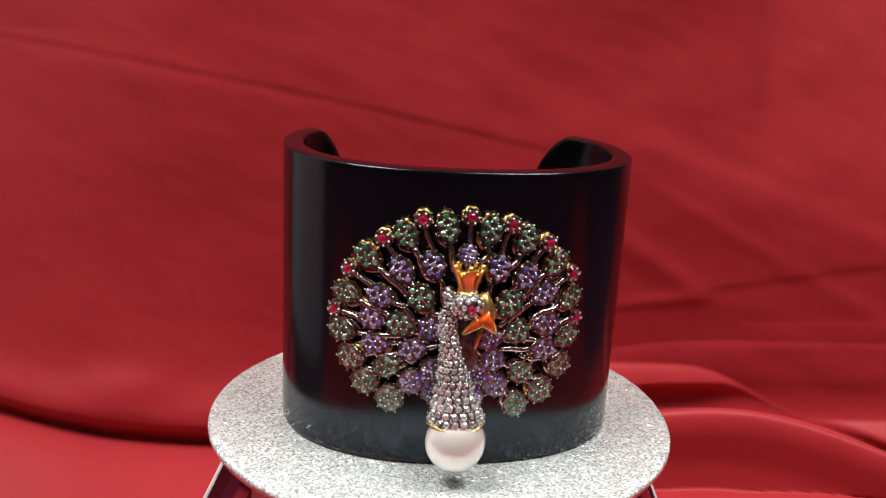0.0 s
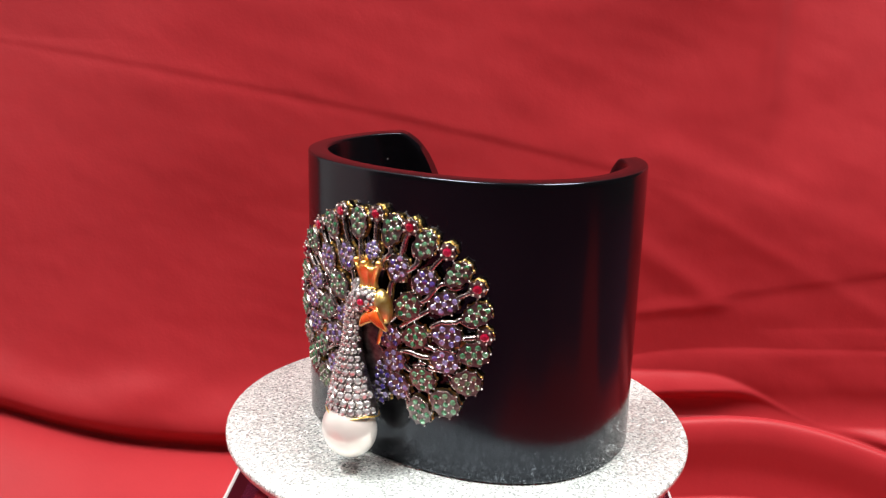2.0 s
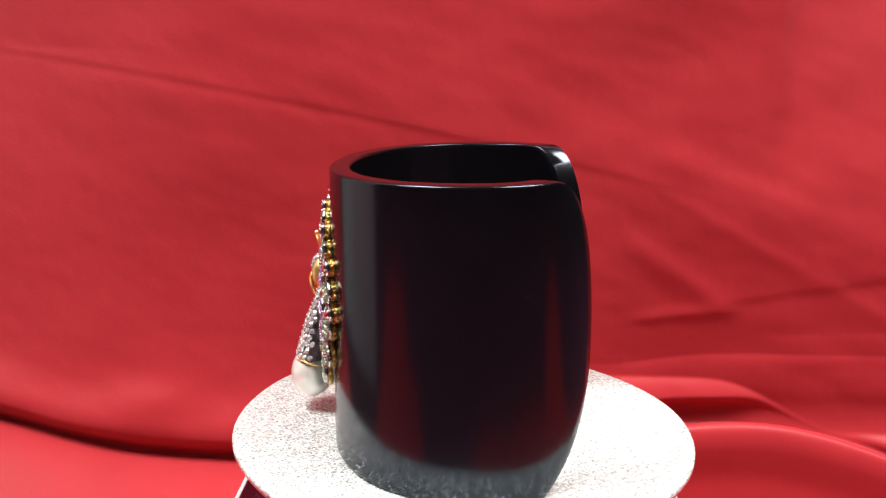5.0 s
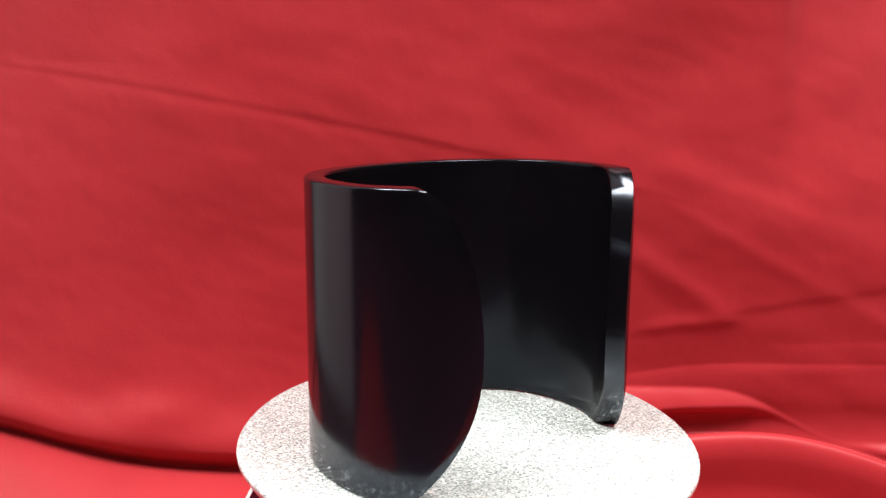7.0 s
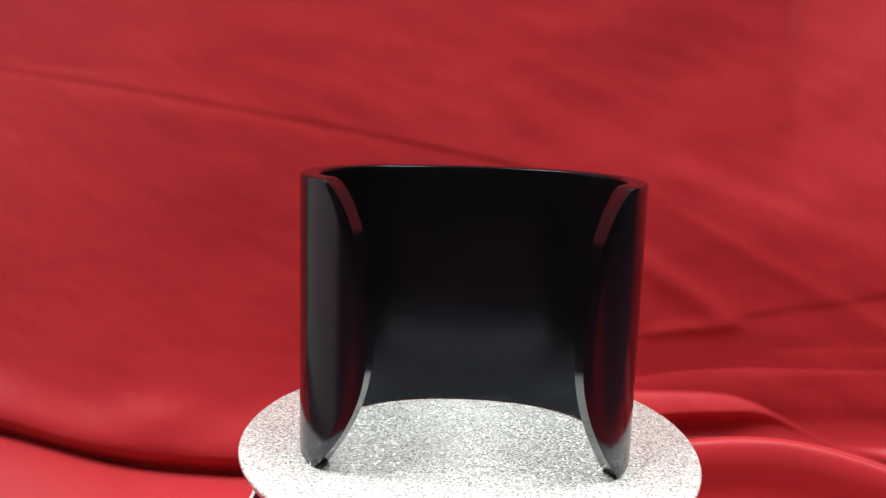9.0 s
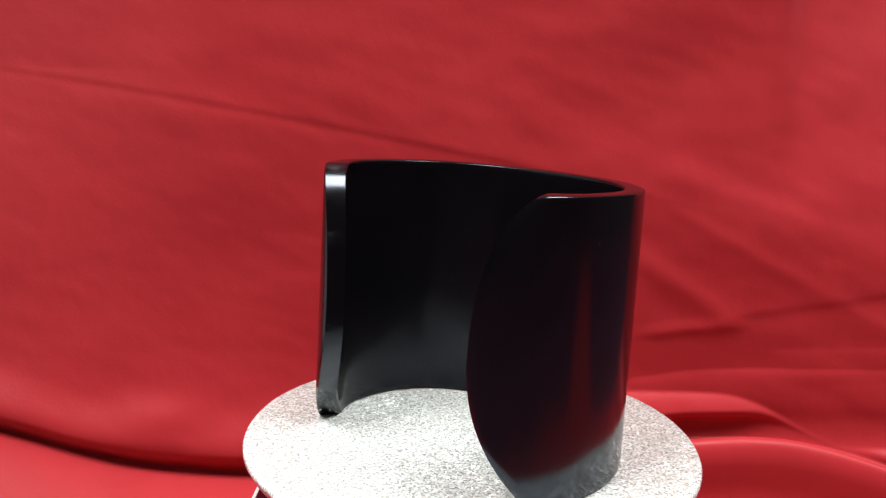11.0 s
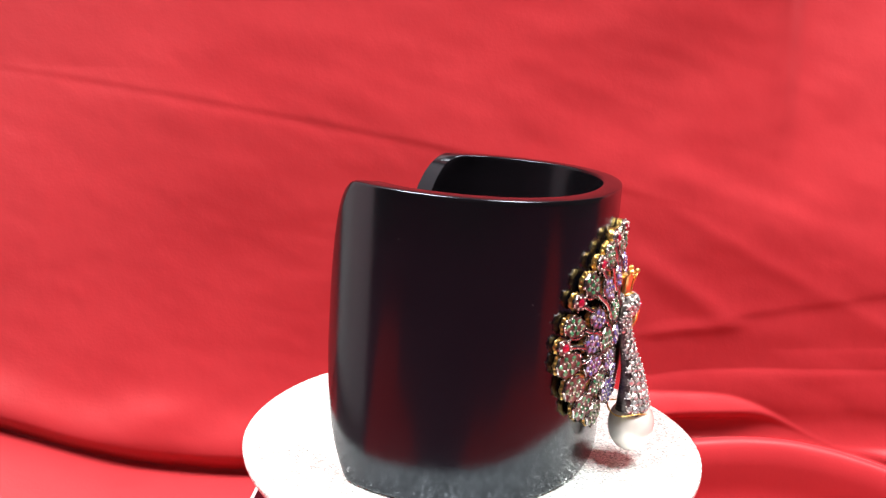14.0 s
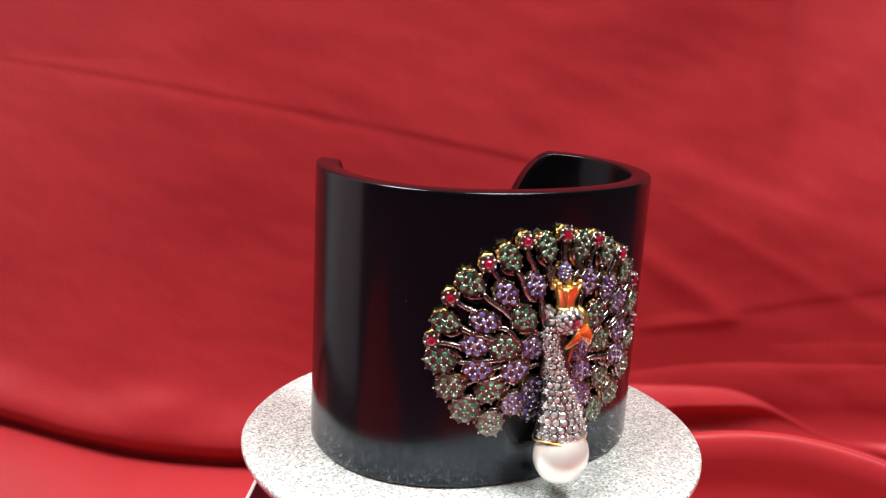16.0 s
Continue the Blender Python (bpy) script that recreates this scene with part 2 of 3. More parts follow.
def satin_relief(x, z):
    """How far the cloth stands out of its plane, metres, at x and height z (in millimetres)."""
    d = 0.0
    # long slack diagonal and slight billows of the wall
    line = 64 - 0.10 * (x + 147) - 0.00030 * (x + 147) ** 2
    d += 0.2 * math.tanh((z - line) / 1.0) * smooth_step(110, 10, x)
    d += 0.4 * hump(z - line + 4, 5, 9) * smooth_step(60, -60, x)
    d += 0.8 * math.sin(x * 0.028 + 0.9 * math.sin(z * 0.03)) + 0.5 * math.sin(z * 0.05 + x * 0.017)
    d += 0.5 * math.tanh((x - 103 + 0.02 * z) / 1.5) * smooth_step(35, 70, z)
    d += 0.5 * hump((z - 40 + 0.35 * (x - 60)), 5, 10) * smooth_step(30, 70, x)
    d += 0.35 * hump((z - 30 + 0.5 * (x - 60)), 4, 6) * smooth_step(30, 70, x)
    for slope, at, soft, size in ((0.34, 96, 2.2, 0.12), (0.30, 74, 2.0, 0.09), (0.52, 61, 2.0, 0.08), (-0.22, 30, 2.4, 0.10), (0.12, 15, 2.2, 0.08)):
        u = z + slope * x - at
        d += size * math.tanh(u / soft) * (0.5 + 0.5 * math.sin(0.03 * x + at))
    d -= 0.115 * bend_over(20.0 - z, 12.0) * smooth_step(25, 85, x) * smooth_step(-75, -45, z)
    d -= 0.9 * bend_over(z - 20.0, 9.0) * (0.15 * (x / 125.0) ** 2 - 0.085) * smooth_step(420, 120, z)
    d -= 0.09 * min(120.0, max(0.0, z + 55.0)) * smooth_step(-50, -150, x)
    # the cloth hangs back beyond a soft upright edge high on the right
    d -= 0.10 * bend_over(z - 28.0, 8.0) * smooth_step(97, 111, x) * smooth_step(260, 90, z)
    # faint random slackness
    d += 0.75 * noise.noise(Vector((x * 0.021, z * 0.03, 3.1))) + 0.24 * noise.noise(Vector((x * 0.06 + 0.03 * z, z * 0.08, 7.7)))
    d += 0.10 * noise.noise(Vector((x * 0.11 + 0.08 * z, z * 0.17, 1.3))) + 0.05 * noise.noise(Vector((x * 0.3, z * 0.2 + x * 0.1, 5.3)))
    # pinched star with creases at the right
    line = -11 + 0.62 * (93 - x)
    d += 0.7 * hump(z - line, 5, 5) * smooth_step(52, 66, x) * smooth_step(101, 88, x)
    d += 0.25 * hump(z - (-9 + 0.17 * (x - 93)), 9, 3.0) * smooth_step(88, 96, x)
    d -= 0.15 * hump(z - (-12 + 0.17 * (x - 93)), 2, 3) * smooth_step(88, 96, x)
    d += 0.55 * hump(z - (-14.5 + 0.12 * (x - 80)), 3, 2.4) * smooth_step(58, 72, x) * smooth_step(104, 92, x)
    # soft swags low on the wall
    below = (-28.5 - 4.5 * math.exp(-((x - 55) / 26) ** 2)) - z
    d += 1.5 * kink(below, 4.2) * smooth_step(30, 12, below) * smooth_step(45, 75, x)
    d += 0.5 * kink((-22 + 0.03 * (x - 90)) - z, 4.0) * smooth_step(14, 6, (-22 + 0.03 * (x - 90)) - z) * smooth_step(95, 130, x)
    d += 1.3 * hump(z - (-40 - 0.06 * (x + 120) + 5 * math.sin((x + 150) * 0.045)), 16, 11) * smooth_step(-20, -60, x)
    d += 3.0 * math.exp(-((x + 96) / 15) ** 2) * hump(z + 47, 7, 8)
    return d / 1000


def fold_line(x):
    """Height (mm) of the crease where the hanging cloth folds over the cloth that lies on the table."""
    left = -68.0 + 17.0 * math.exp(-((x + 172) / 52.0) ** 2)
    right = -55.0 - 0.0028 * (x - 100) ** 2 * (1.0 if x > 100 else 0.5)
    return left + (right - left) * smooth_step(-10, 60, x)


def backdrop():
    bm = bmesh.new()
    nx, x0, x1 = 420, -0.18, 0.26
    out = []
    for i in range(nx + 1):
        x = x0 + (x1 - x0) * i / nx
        fl = fold_line(x * 1000) / 1000
        out.append((x, fl, [0.42 - 0.31 * k / 30 for k in range(30)] + [0.11 + (fl + 0.0005 - 0.11) * k / 250 for k in range(251)]))
    cols = []
    for x, fl, zs in out:
        mx = x * 1000
        col = []
        for z in zs:
            over = z * 1000 - fl * 1000
            right = smooth_step(20, 70, mx)
            roll_l = 6.2 * math.exp(-((over - 8.5) / (10.0 if over > 8.5 else 5.2)) ** 2)
            ridge = -37.2 - 0.5 * smooth_step(60, 95, mx) - 19.8 * smooth_step(88, 144, mx) ** 1.2
            gap = 7.0 * smooth_step(58, 74, mx) * smooth_step(142, 104, mx)
            roll_r = 7.2 * kink(ridge - z * 1000, 8.5) * smooth_step(gap, gap + 5.0, over)
            roll = roll_l + (roll_r - roll_l) * right
            y = 0.12 - satin_relief(mx, z * 1000) - roll / 1000
            col.append((x, y, z))
        y_end = col[-1][1]
        # lying cloth: flat on the left, a rounded lip that hangs down steeply on the right
        right = smooth_step(30, 80, mx)
        hang = ((0, 0), (1.6, 1.3), (3.4, 1.5), (5.0, 0.4), (5.9, -2.2), (6.1, -6), (5.4, -11), (4.2, -19), (4.6, -28.5))
        last = hang[-1][0]
        for k in range(1, 89):
            if k <= 40:
                g = k / 40 * (len(hang) - 1)
                i = min(int(g), len(hang) - 2)
                f = g - i
                p0, p1, p2, p3 = hang[max(i - 1, 0)], hang[i], hang[i + 1], hang[min(i + 2, len(hang) - 1)]
                hr, hz = (0.5 * (2 * p1[j] + (p2[j] - p0[j]) * f + (2 * p0[j] - 5 * p1[j] + 4 * p2[j] - p3[j]) * f * f + (3 * p1[j] - p0[j] - 3 * p2[j] + p3[j]) * f ** 3) for j in (0, 1))
                run_l = 26.0 * k / 40
            else:
                reach = 310.0 + 34.0 * math.sin(mx * 0.034) + 16.0 * math.sin(mx * 0.08 + 1.0)
                hr, hz = last + reach * ((k - 40) / 48) ** 1.4, -28.5
                run_l = 26.0 + (reach - 14.0) * ((k - 40) / 48) ** 1.4
            run = run_l + (hr - run_l) * right
            flat = fl * 1000 + (-81.5 - fl * 1000) * smooth_step(3, 60, run_l) + 0.5 * math.sin(run_l * 0.09 + mx * 0.03) + 0.9 * smooth_step(60, 160, run_l) * math.sin(mx * 0.06 + 0.6 * math.sin(run_l * 0.02))
            drape = max(-83.5, fl * 1000 + hz + 0.8 * math.sin(mx * 0.07))
            col.append((x * (1 + 1.1 * smooth_step(130, 300, run_l)), y_end - 0.0008 - run / 1000, (flat + (drape - flat) * right) / 1000))
        cols.append([bm.verts.new(c) for c in col])
    for a, b in zip(cols, cols[1:]):
        for i in range(len(a) - 1):
            bm.faces.new((a[i], a[i + 1], b[i + 1], b[i])).smooth = True
    bm.normal_update()
    ob = new("backdrop_cloth", mesh_of(bm, "backdrop_cloth", SATIN))
    return tagged(ob, "creased red satin cloth hung behind and spread on the table", "cloth", kind="structure")


backdrop()


# ---- table, added reflector board out of view and the dim room ----
def slab(name, centre, size, mat, label, category, kind=""):
    bm = bmesh.new()
    bmesh.ops.create_cube(bm, size=1.0, matrix=Matrix.Translation(centre) @ Matrix.Diagonal((*size, 1)))
    bmesh.ops.bevel(bm, geom=bm.edges[:], offset=min(size) * 0.2, segments=2, affect="EDGES")
    return tagged(new(name, mesh_of(bm, name, mat)), label, category, kind=kind)


TABLE = plain("dark_table_top", (0.060, 0.012, 0.030), 0.55)
slab("table", (0.0, -0.11, -0.1056), (1.4, 1.1, 0.04), TABLE, "dark table top under the red cloth", "table", "structure")
WALL = plain("dark_grey_wall", (0.085, 0.085, 0.09), 0.9, scale=3.0)
slab("wall_back", (0, 1.25, 0.35), (3.4, 0.06, 2.5), WALL, "plain dark grey room wall", "wall", "structure")
slab("wall_front", (0, -1.75, 0.35), (3.4, 0.06, 2.5), WALL, "plain dark grey room wall", "wall", "structure")
slab("wall_left", (-1.7, -0.25, 0.35), (0.06, 2.94, 2.5), WALL, "plain dark grey room wall", "wall", "structure")
slab("wall_right", (1.7, -0.25, 0.35), (0.06, 2.94, 2.5), WALL, "plain dark grey room wall", "wall", "structure")
slab("ceiling", (0, -0.25, 1.64), (3.46, 3.06, 0.06), WALL, "plain dark grey ceiling", "ceiling", "structure")
slab("floor", (0, -0.25, -0.94), (3.46, 3.06, 0.06), WALL, "plain dark grey floor", "floor", "structure")
# unseen board, added only to put a grey upright reflection on the cuff
board = slab("reflector_board", (0, 0, 0), (0.006, 0.26, 0.5), BOARD, "unseen pale grey board added to reflect in the cuff", "board", "structure")
board.matrix_world = pose(-0.275, 0.075, 0.165, 0, 0, 8)


# ---- plinth under the turntable ----
def plinth():
    thing = tagged(new("plinth"), "dark glossy acrylic plinth with frosted white edges", "plinth")
    top, foot = -0.0022, -0.0815
    def corner(sx, sy, z):
        if sy < 0:
            return Vector((sx * (0.0322 - 0.06 * z), -0.020, z))
        return Vector((sx * (0.0354 - 0.457 * z), 0.0, z))
    sides = ((-1, -1), (1, -1), (1, 1), (-1, 1))
    for (ax, ay), (bx, by) in zip(sides, sides[1:] + sides[:1]):
        bm = bmesh.new()
        a0, a1, b1, b0 = corner(ax, ay, top), corner(bx, by, top), corner(bx, by, foot), corner(ax, ay, foot)
        n = (a1 - a0).cross(b0 - a0).normalized() * 0.002
        if n.dot((a0 + b1) / 2) > 0:
            n = -n
        front = [bm.verts.new(p) for p in (a0, a1, b1, b0)]
        back = [bm.verts.new(p + n) for p in (a0, a1, b1, b0)]
        bm.faces.new(front)
        bm.faces.new(back[::-1])
        for i in range(4):
            j = (i + 1) % 4
            bm.faces.new((front[j], front[i], back[i], back[j]))
        bmesh.ops.recalc_face_normals(bm, faces=bm.faces[:])
        part("panel", bm, EDGE if ay < 0 and by < 0 else ACRYLIC, thing, "pale front panel" if ay < 0 and by < 0 else "")
    for sx, sy in sides[2:]:
        bm = bmesh.new()
        tube(bm, [corner(sx, sy, top), corner(sx, sy, foot)], 0.0006, 8)
        part("edge_strip", bm, EDGE, thing, "frosted white edge strip")
    bm = bmesh.new()
    loft(bm, [[Vector((0.03 * math.cos(a), 0.009 * math.sin(a) - 0.0105, z)) for a in (2 * math.pi * k / 32 for k in range(32))] for z in (top - 0.003, top + 0.0008)])
    part("top_plate", bm, ACRYLIC, thing)


plinth()

# ---- turntable disc ----
DISC_R = 0.043


def disc():
    bm = bmesh.new()
    # the sheet is cut by hand and curls up a little on one side
    def ring(r, z):
        row = []
        for k in range(160):
            a = 2 * math.pi * k / 160
            rr = r * (1 + 0.0035 * math.sin(5 * a + 1) * math.sin(3 * a))
            curl = max(0.0, r / DISC_R - 0.55) / 0.45
            row.append(Vector((rr * math.cos(a), rr * math.sin(a), z + 0.0011 * curl ** 1.5 * max(0.0, math.cos(a - 0.95)))))
        return row
    loft(bm, [ring(DISC_R * 0.5, -0.0012), ring(DISC_R - 0.0002, -0.0012), ring(DISC_R, -0.001), ring(DISC_R, -0.0003), ring(DISC_R - 0.0003, 0.0)] + [ring(DISC_R * q, 0.0) for q in (0.93, 0.86, 0.78, 0.7, 0.6, 0.5)])
    thing = tagged(new("turntable_disc"), "round turntable disc covered with silver glitter", "turntable")
    part("glitter_sheet", bm, GLITTER, thing, "sheet of silver glitter")
    bm = bmesh.new()
    loft(bm, [ring(DISC_R * 0.5, -0.0021), ring(DISC_R - 0.0006, -0.0021), ring(DISC_R - 0.0005, -0.0012)], caps=False)
    part("base_plate", bm, EDGE, thing, "thin white base plate")
    return thing


DISC = disc()

# ---- the cuff: an oval open bracelet that leans slightly forward ----
MM = 0.001
CUFF_A, CUFF_B, CUFF_N, CUFF_H, CUFF_T = 30.5, 25.0, 2.25, 49.5, 3.5
CUFF_BACK = (24.0, 25.2)
LEAN, SHIFT_X, SHIFT_Y = 1.9, 1.2, 1.85


def cuff_xy(a, inset=0.0):
    """Outline point in mm at the angle a (radians) from the front, positive towards +x."""
    c, s = math.cos(a), math.sin(a)
    A, B = CUFF_A + (0.0 if s > 0 else 0.5) - inset, (CUFF_B if c > 0 else CUFF_BACK[0 if s > 0 else 1]) - inset
    r = (abs(s / A) ** CUFF_N + abs(c / B) ** CUFF_N) ** (-1 / CUFF_N)
    return r * s, -r * c


def cuff_y(x):
    return -CUFF_B * (1 - min(0.999, abs(x / CUFF_A)) ** CUFF_N) ** (1 / CUFF_N)


def cuff_end(z, side):
    """Angle in degrees at which the bracelet ends at height z."""
    s = (z - 24.0) / (CUFF_H - 24.0) if z > 24 else (24.0 - z) / 24.0
    drop = 1 - math.sqrt(max(0.0, 1 - min(1.0, abs(s)) ** 2 * 0.985)) if z > 24 else min(1.0, s) ** 2.2
    if side > 0:
        return 141.5 - (24.0 if z > 24 else 24.5) * drop
    return -138.0 + (23.0 if z > 24 else 22.0) * drop


CUFF = tagged(new("cuff_bracelet"), "glossy black open cuff bracelet with a jewelled peacock and pearl", "bracelet")


def band():
    bm = bmesh.new()
    nz, na = 44, 120
    # cross levels crowd together near the rims so that these can be rounded
    zs = [CUFF_H * (0.5 - 0.5 * math.cos(math.pi * k / nz)) for k in range(nz + 1)]
    def shell(t):
        rows = []
        for z in zs:
            cut = 4.2 if t else 0.0
            lo, hi = math.radians(cuff_end(z, -1) + cut), math.radians(cuff_end(z, 1) - cut)
            edge = min(z, CUFF_H - z)
            r = 0.4
            back = r - math.sqrt(max(0.0, r * r - (r - min(r, edge)) ** 2))
            row = []
            for i in range(na + 1):
                a = lo + (hi - lo) * i / na
                tip = min(i, na - i)
                thick = CUFF_T + 0.7 * (1 - smooth_step(0, 9, tip))
                inset = (thick - back) if t else back
                if tip == 0:
                    inset += -0.3 if t else 0.3
                x, y = cuff_xy(a, inset + 0.6 * z / CUFF_H * smooth_step(95, 135, math.degrees(a)))
                low = 0.08 - (y + CUFF_B) * math.tan(radians(LEAN))
                top = CUFF_H + 0.5 * (y + CUFF_B) / (2 * CUFF_B)
                row.append(bm.verts.new((x * MM, y * MM, (low + (top - low) * z / CUFF_H) * MM)))
            rows.append(row)
        return rows
    o, n = shell(0), shell(1)
    def quad(*v, mat=0):
        f = bm.faces.new(v)
        f.smooth, f.material_index = True, mat
    for j in range(nz):
        for i in range(na):
            quad(o[j][i], o[j][i + 1], o[j + 1][i + 1], o[j + 1][i])
            quad(n[j][i + 1], n[j][i], n[j + 1][i], n[j + 1][i + 1], mat=1)
        quad(n[j][0], o[j][0], o[j + 1][0], n[j + 1][0])
        quad(o[j][na], n[j][na], n[j + 1][na], o[j + 1][na])
    for i in range(na):
        quad(n[0][i], n[0][i + 1], o[0][i + 1], o[0][i])
        quad(o[nz][i], o[nz][i + 1], n[nz][i + 1], n[nz][i])
    bmesh.ops.recalc_face_normals(bm, faces=bm.faces[:])
    ob = part("band", bm, (LACQUER, INNER), CUFF, "polished black lacquered band")
    ob.matrix_local = pose(-SHIFT_X * MM, -SHIFT_Y * MM, 0) @ pose(0, 0, 0, 0, 0, -2.3) @ pose(SHIFT_X * MM, SHIFT_Y * MM, 0)
    ob.data.set_sharp_from_angle(angle=math.radians(50))
    return ob


band()

# ---- the peacock ----
FAN_X, FAN_Z = -2.8, 22.9


def fan_point(r, deg, lift=0.0):
    """Point (m) of the domed fan at a radius (mm) and angle from its hub."""
    x, z = FAN_X + r * math.cos(radians(deg)), FAN_Z + r * math.sin(radians(deg))
    stand = 1.45 + 1.15 * max(0.0, 1 - (r / 19.0) ** 2) + (0.3 if x > FAN_X else 0.5) * min(1.0, abs(x - FAN_X) / 16)
    return Vector((x, cuff_y(x) - stand - lift, z)) * MM


def fan_frame(r, deg):
    """Matrix at a fan point: x across, y outwards along the feather, z off the fan."""
    p = fan_point(r, deg)
    out = (fan_point(r + 0.5, deg) - fan_point(r - 0.5, deg)).normalized()
    across = (fan_point(r, deg - 40 / max(r, 1)) - fan_point(r, deg + 40 / max(r, 1))).normalized()
    off = across.cross(out).normalized()
    across = out.cross(off)
    return Matrix(((across.x, out.x, off.x, p.x), (across.y, out.y, off.y, p.y), (across.z, out.z, off.z, p.z), (0, 0, 0, 1)))


def stone_mesh(name, r, mat):
    bm = bmesh.new()
    n = 8
    def ring(rr, z, turn=0.0):
        return [Vector((rr * math.cos(2 * math.pi * (k + turn) / n), rr * math.sin(2 * math.pi * (k + turn) / n), z)) for k in range(n)]
    rows = loft(bm, [ring(r * 0.5, -r * 0.5), ring(r, 0), ring(r * 0.80, r * 0.26, 0.5), ring(r * 0.5, r * 0.46)], smooth=False)
    return mesh_of(bm, name, mat)


RUBY_BIG = stone_mesh("ruby_stone", 0.78 * MM, RUBY)
GREEN_S = stone_mesh("green_stone", 0.53 * MM, GREEN)
OLIVE_S = stone_mesh("olive_stone", 0.53 * MM, OLIVE)
VIOLET_S = stone_mesh("violet_stone", 0.53 * MM, VIOLET)


def put_stone(mesh, parent, local):
    ob = new("gemstone", mesh)
    ob.parent = parent
    ob.matrix_local = local
    return ob


def leaf_outline(length, width, teeth):
    """Toothed leaf, pointed at the stem: points in mm."""
    pts = []
    n = 30
    for k in range(n):
        a = 2 * math.pi * k / n
        y = -math.cos(a) * length / 2
        belly = math.sin(a)
        w = width / 2 * (abs(belly) ** 1.1) * (0.80 + 0.26 * (y / length + 0.5))
        tooth = 1 + teeth * (1 if k % 3 == 0 else -0.35) * (0.4 if y < -0.25 * length else 1)
        pts.append((math.copysign(w, belly) * tooth, y * (1 + teeth * (0.8 if k % 3 == 0 and y > 0 else 0))))
    return pts


SEVEN = ((0, 0.41), (-0.30, 0.20), (0.30, 0.20), (0, 0.05), (-0.29, -0.13), (0.29, -0.13), (0, -0.33))


def feather(r, deg, length, width, mesh, label, stem_to, bend=0.0, rope=False, turn=0.0, layout=SEVEN):
    turn, length, width = turn + random.uniform(-13, 13), length * random.uniform(0.94, 1.08), width * random.uniform(0.92, 1.08)
    m = fan_frame(r, deg) @ Matrix.Rotation(radians(turn), 4, "Z")
    inv = m.inverted()
    sway = random.uniform(-1, 1) * (1.0 if rope else 3.2)
    bm = bmesh.new()
    if layout:
        pts = leaf_outline(length * 1.1, width * 1.18, 0.11)
    else:
        pts = [((1.30 + 0.28 * (k % 2)) * math.cos(math.pi * k / 8), (1.30 + 0.28 * (k % 2)) * math.sin(math.pi * k / 8)) for k in range(16)]
    def ring(s, z):
        return [Vector((x * s, y * s, z)) * MM for x, y in pts]
    loft(bm, [ring(0.80, -1.3), ring(0.95, -1.15), ring(0.97, -0.45)], mat=1, caps=False)
    loft(bm, [ring(0.97, -0.45), ring(1.0, -0.25)], mat=0, caps=False)
    loft(bm, [ring(1.0, -0.25), ring(1.0, -0.1), ring(0.94, 0.14)], mat=0, caps=False)
    loft(bm, [ring(0.94, 0.14), ring(0.86, 0.02), ring(0.4, 0.06)], mat=3)
    # prong beads between and round the stones
    spots = layout if layout else ()
    beads = [((a[0] + b[0]) / 2 * width * 1.0, (a[1] + b[1]) / 2 * length) for a in spots for b in spots if a < b and abs(a[0] - b[0]) < 0.35 and abs(a[1] - b[1]) < 0.3]
    for bx, by in beads:
        ball(bm, Vector((bx, by, 0.32)) * MM, 0.175 * MM, 2)
    if not layout:
        for k in range(6):
            a = 2 * math.pi * k / 6
            ball(bm, Vector((1.05 * math.cos(a), 1.05 * math.sin(a), 0.35)) * MM, 0.22 * MM, 2)
    for k in range(0, len(pts), 3):
        ball(bm, Vector((pts[k][0] * 0.97, pts[k][1] * 0.97, 0.04)) * MM, 0.16 * MM, 2 if k % 2 else 0)
    # gilt teeth along the back edge
    for k in range(0, len(pts), 2):
        ball(bm, Vector((pts[k][0] * 0.90, pts[k][1] * 0.90, -0.95)) * MM, 0.36 * MM, 1)
    # gilt wire round the back edge
    tube(bm, [Vector((x * 0.84, y * 0.84, -1.15)) * MM for x, y in pts + pts[:1]], 0.3 * MM, 6, 1)
    # curved stem down to the next ring
    r0 = r - (length / 2 if layout else 1.2)
    steps = 22 if rope else 10
    path, radii = [], []
    for k in range(steps + 1):
        s = k / steps
        path.append(inv @ fan_point(r0 + (stem_to - r0) * s, deg + (bend * s * s + sway * math.sin(math.pi * 2 * s)) * 12 / max(4, r0), -0.3))
        radii.append(((0.30 if rope else 0.40) + (0.20 if rope and k % 2 else 0.0) + (0.0 if rope else 0.12 * math.sin(math.pi * s))) * MM)
    tube(bm, path, radii, 7, 0)
    if layout and r > 7:
        side = 1 if random.random() < 0.5 else -1
        shoot = [inv @ fan_point(r - length * (0.62 - 0.55 * q), deg + side * (10.0 + 26.0 * math.sin(q * 2.2)) * 3.1 / r, -0.55) for q in (0, 0.17, 0.33, 0.5, 0.67, 0.83, 1.0)]
        tube(bm, shoot, [0.22 * MM, 0.3 * MM, 0.34 * MM, 0.34 * MM, 0.32 * MM, 0.26 * MM, 0.12 * MM], 6, 1 if random.random() < 0.3 else 0)
    edge = [p + Vector((0, 0, -0.7 * MM)) for p in path[::2]]
    tube(bm, edge, 0.42 * MM, 6, 1 if random.random() < 0.4 else 0)
    ob = part("feather", bm, (SILVER, ANTIQUE, BRIGHT, OXIDE), CUFF, label)
    ob.matrix_local = m
    if layout:
        for x, y in layout:
            put_stone(mesh, ob, pose(x * width * MM, y * length * MM, 0.12 * MM, random.uniform(-16, 16), random.uniform(-16, 16), random.uniform(0, 45)))
    else:
        put_stone(mesh, ob, pose(0, 0, 0.3 * MM))
    return ob


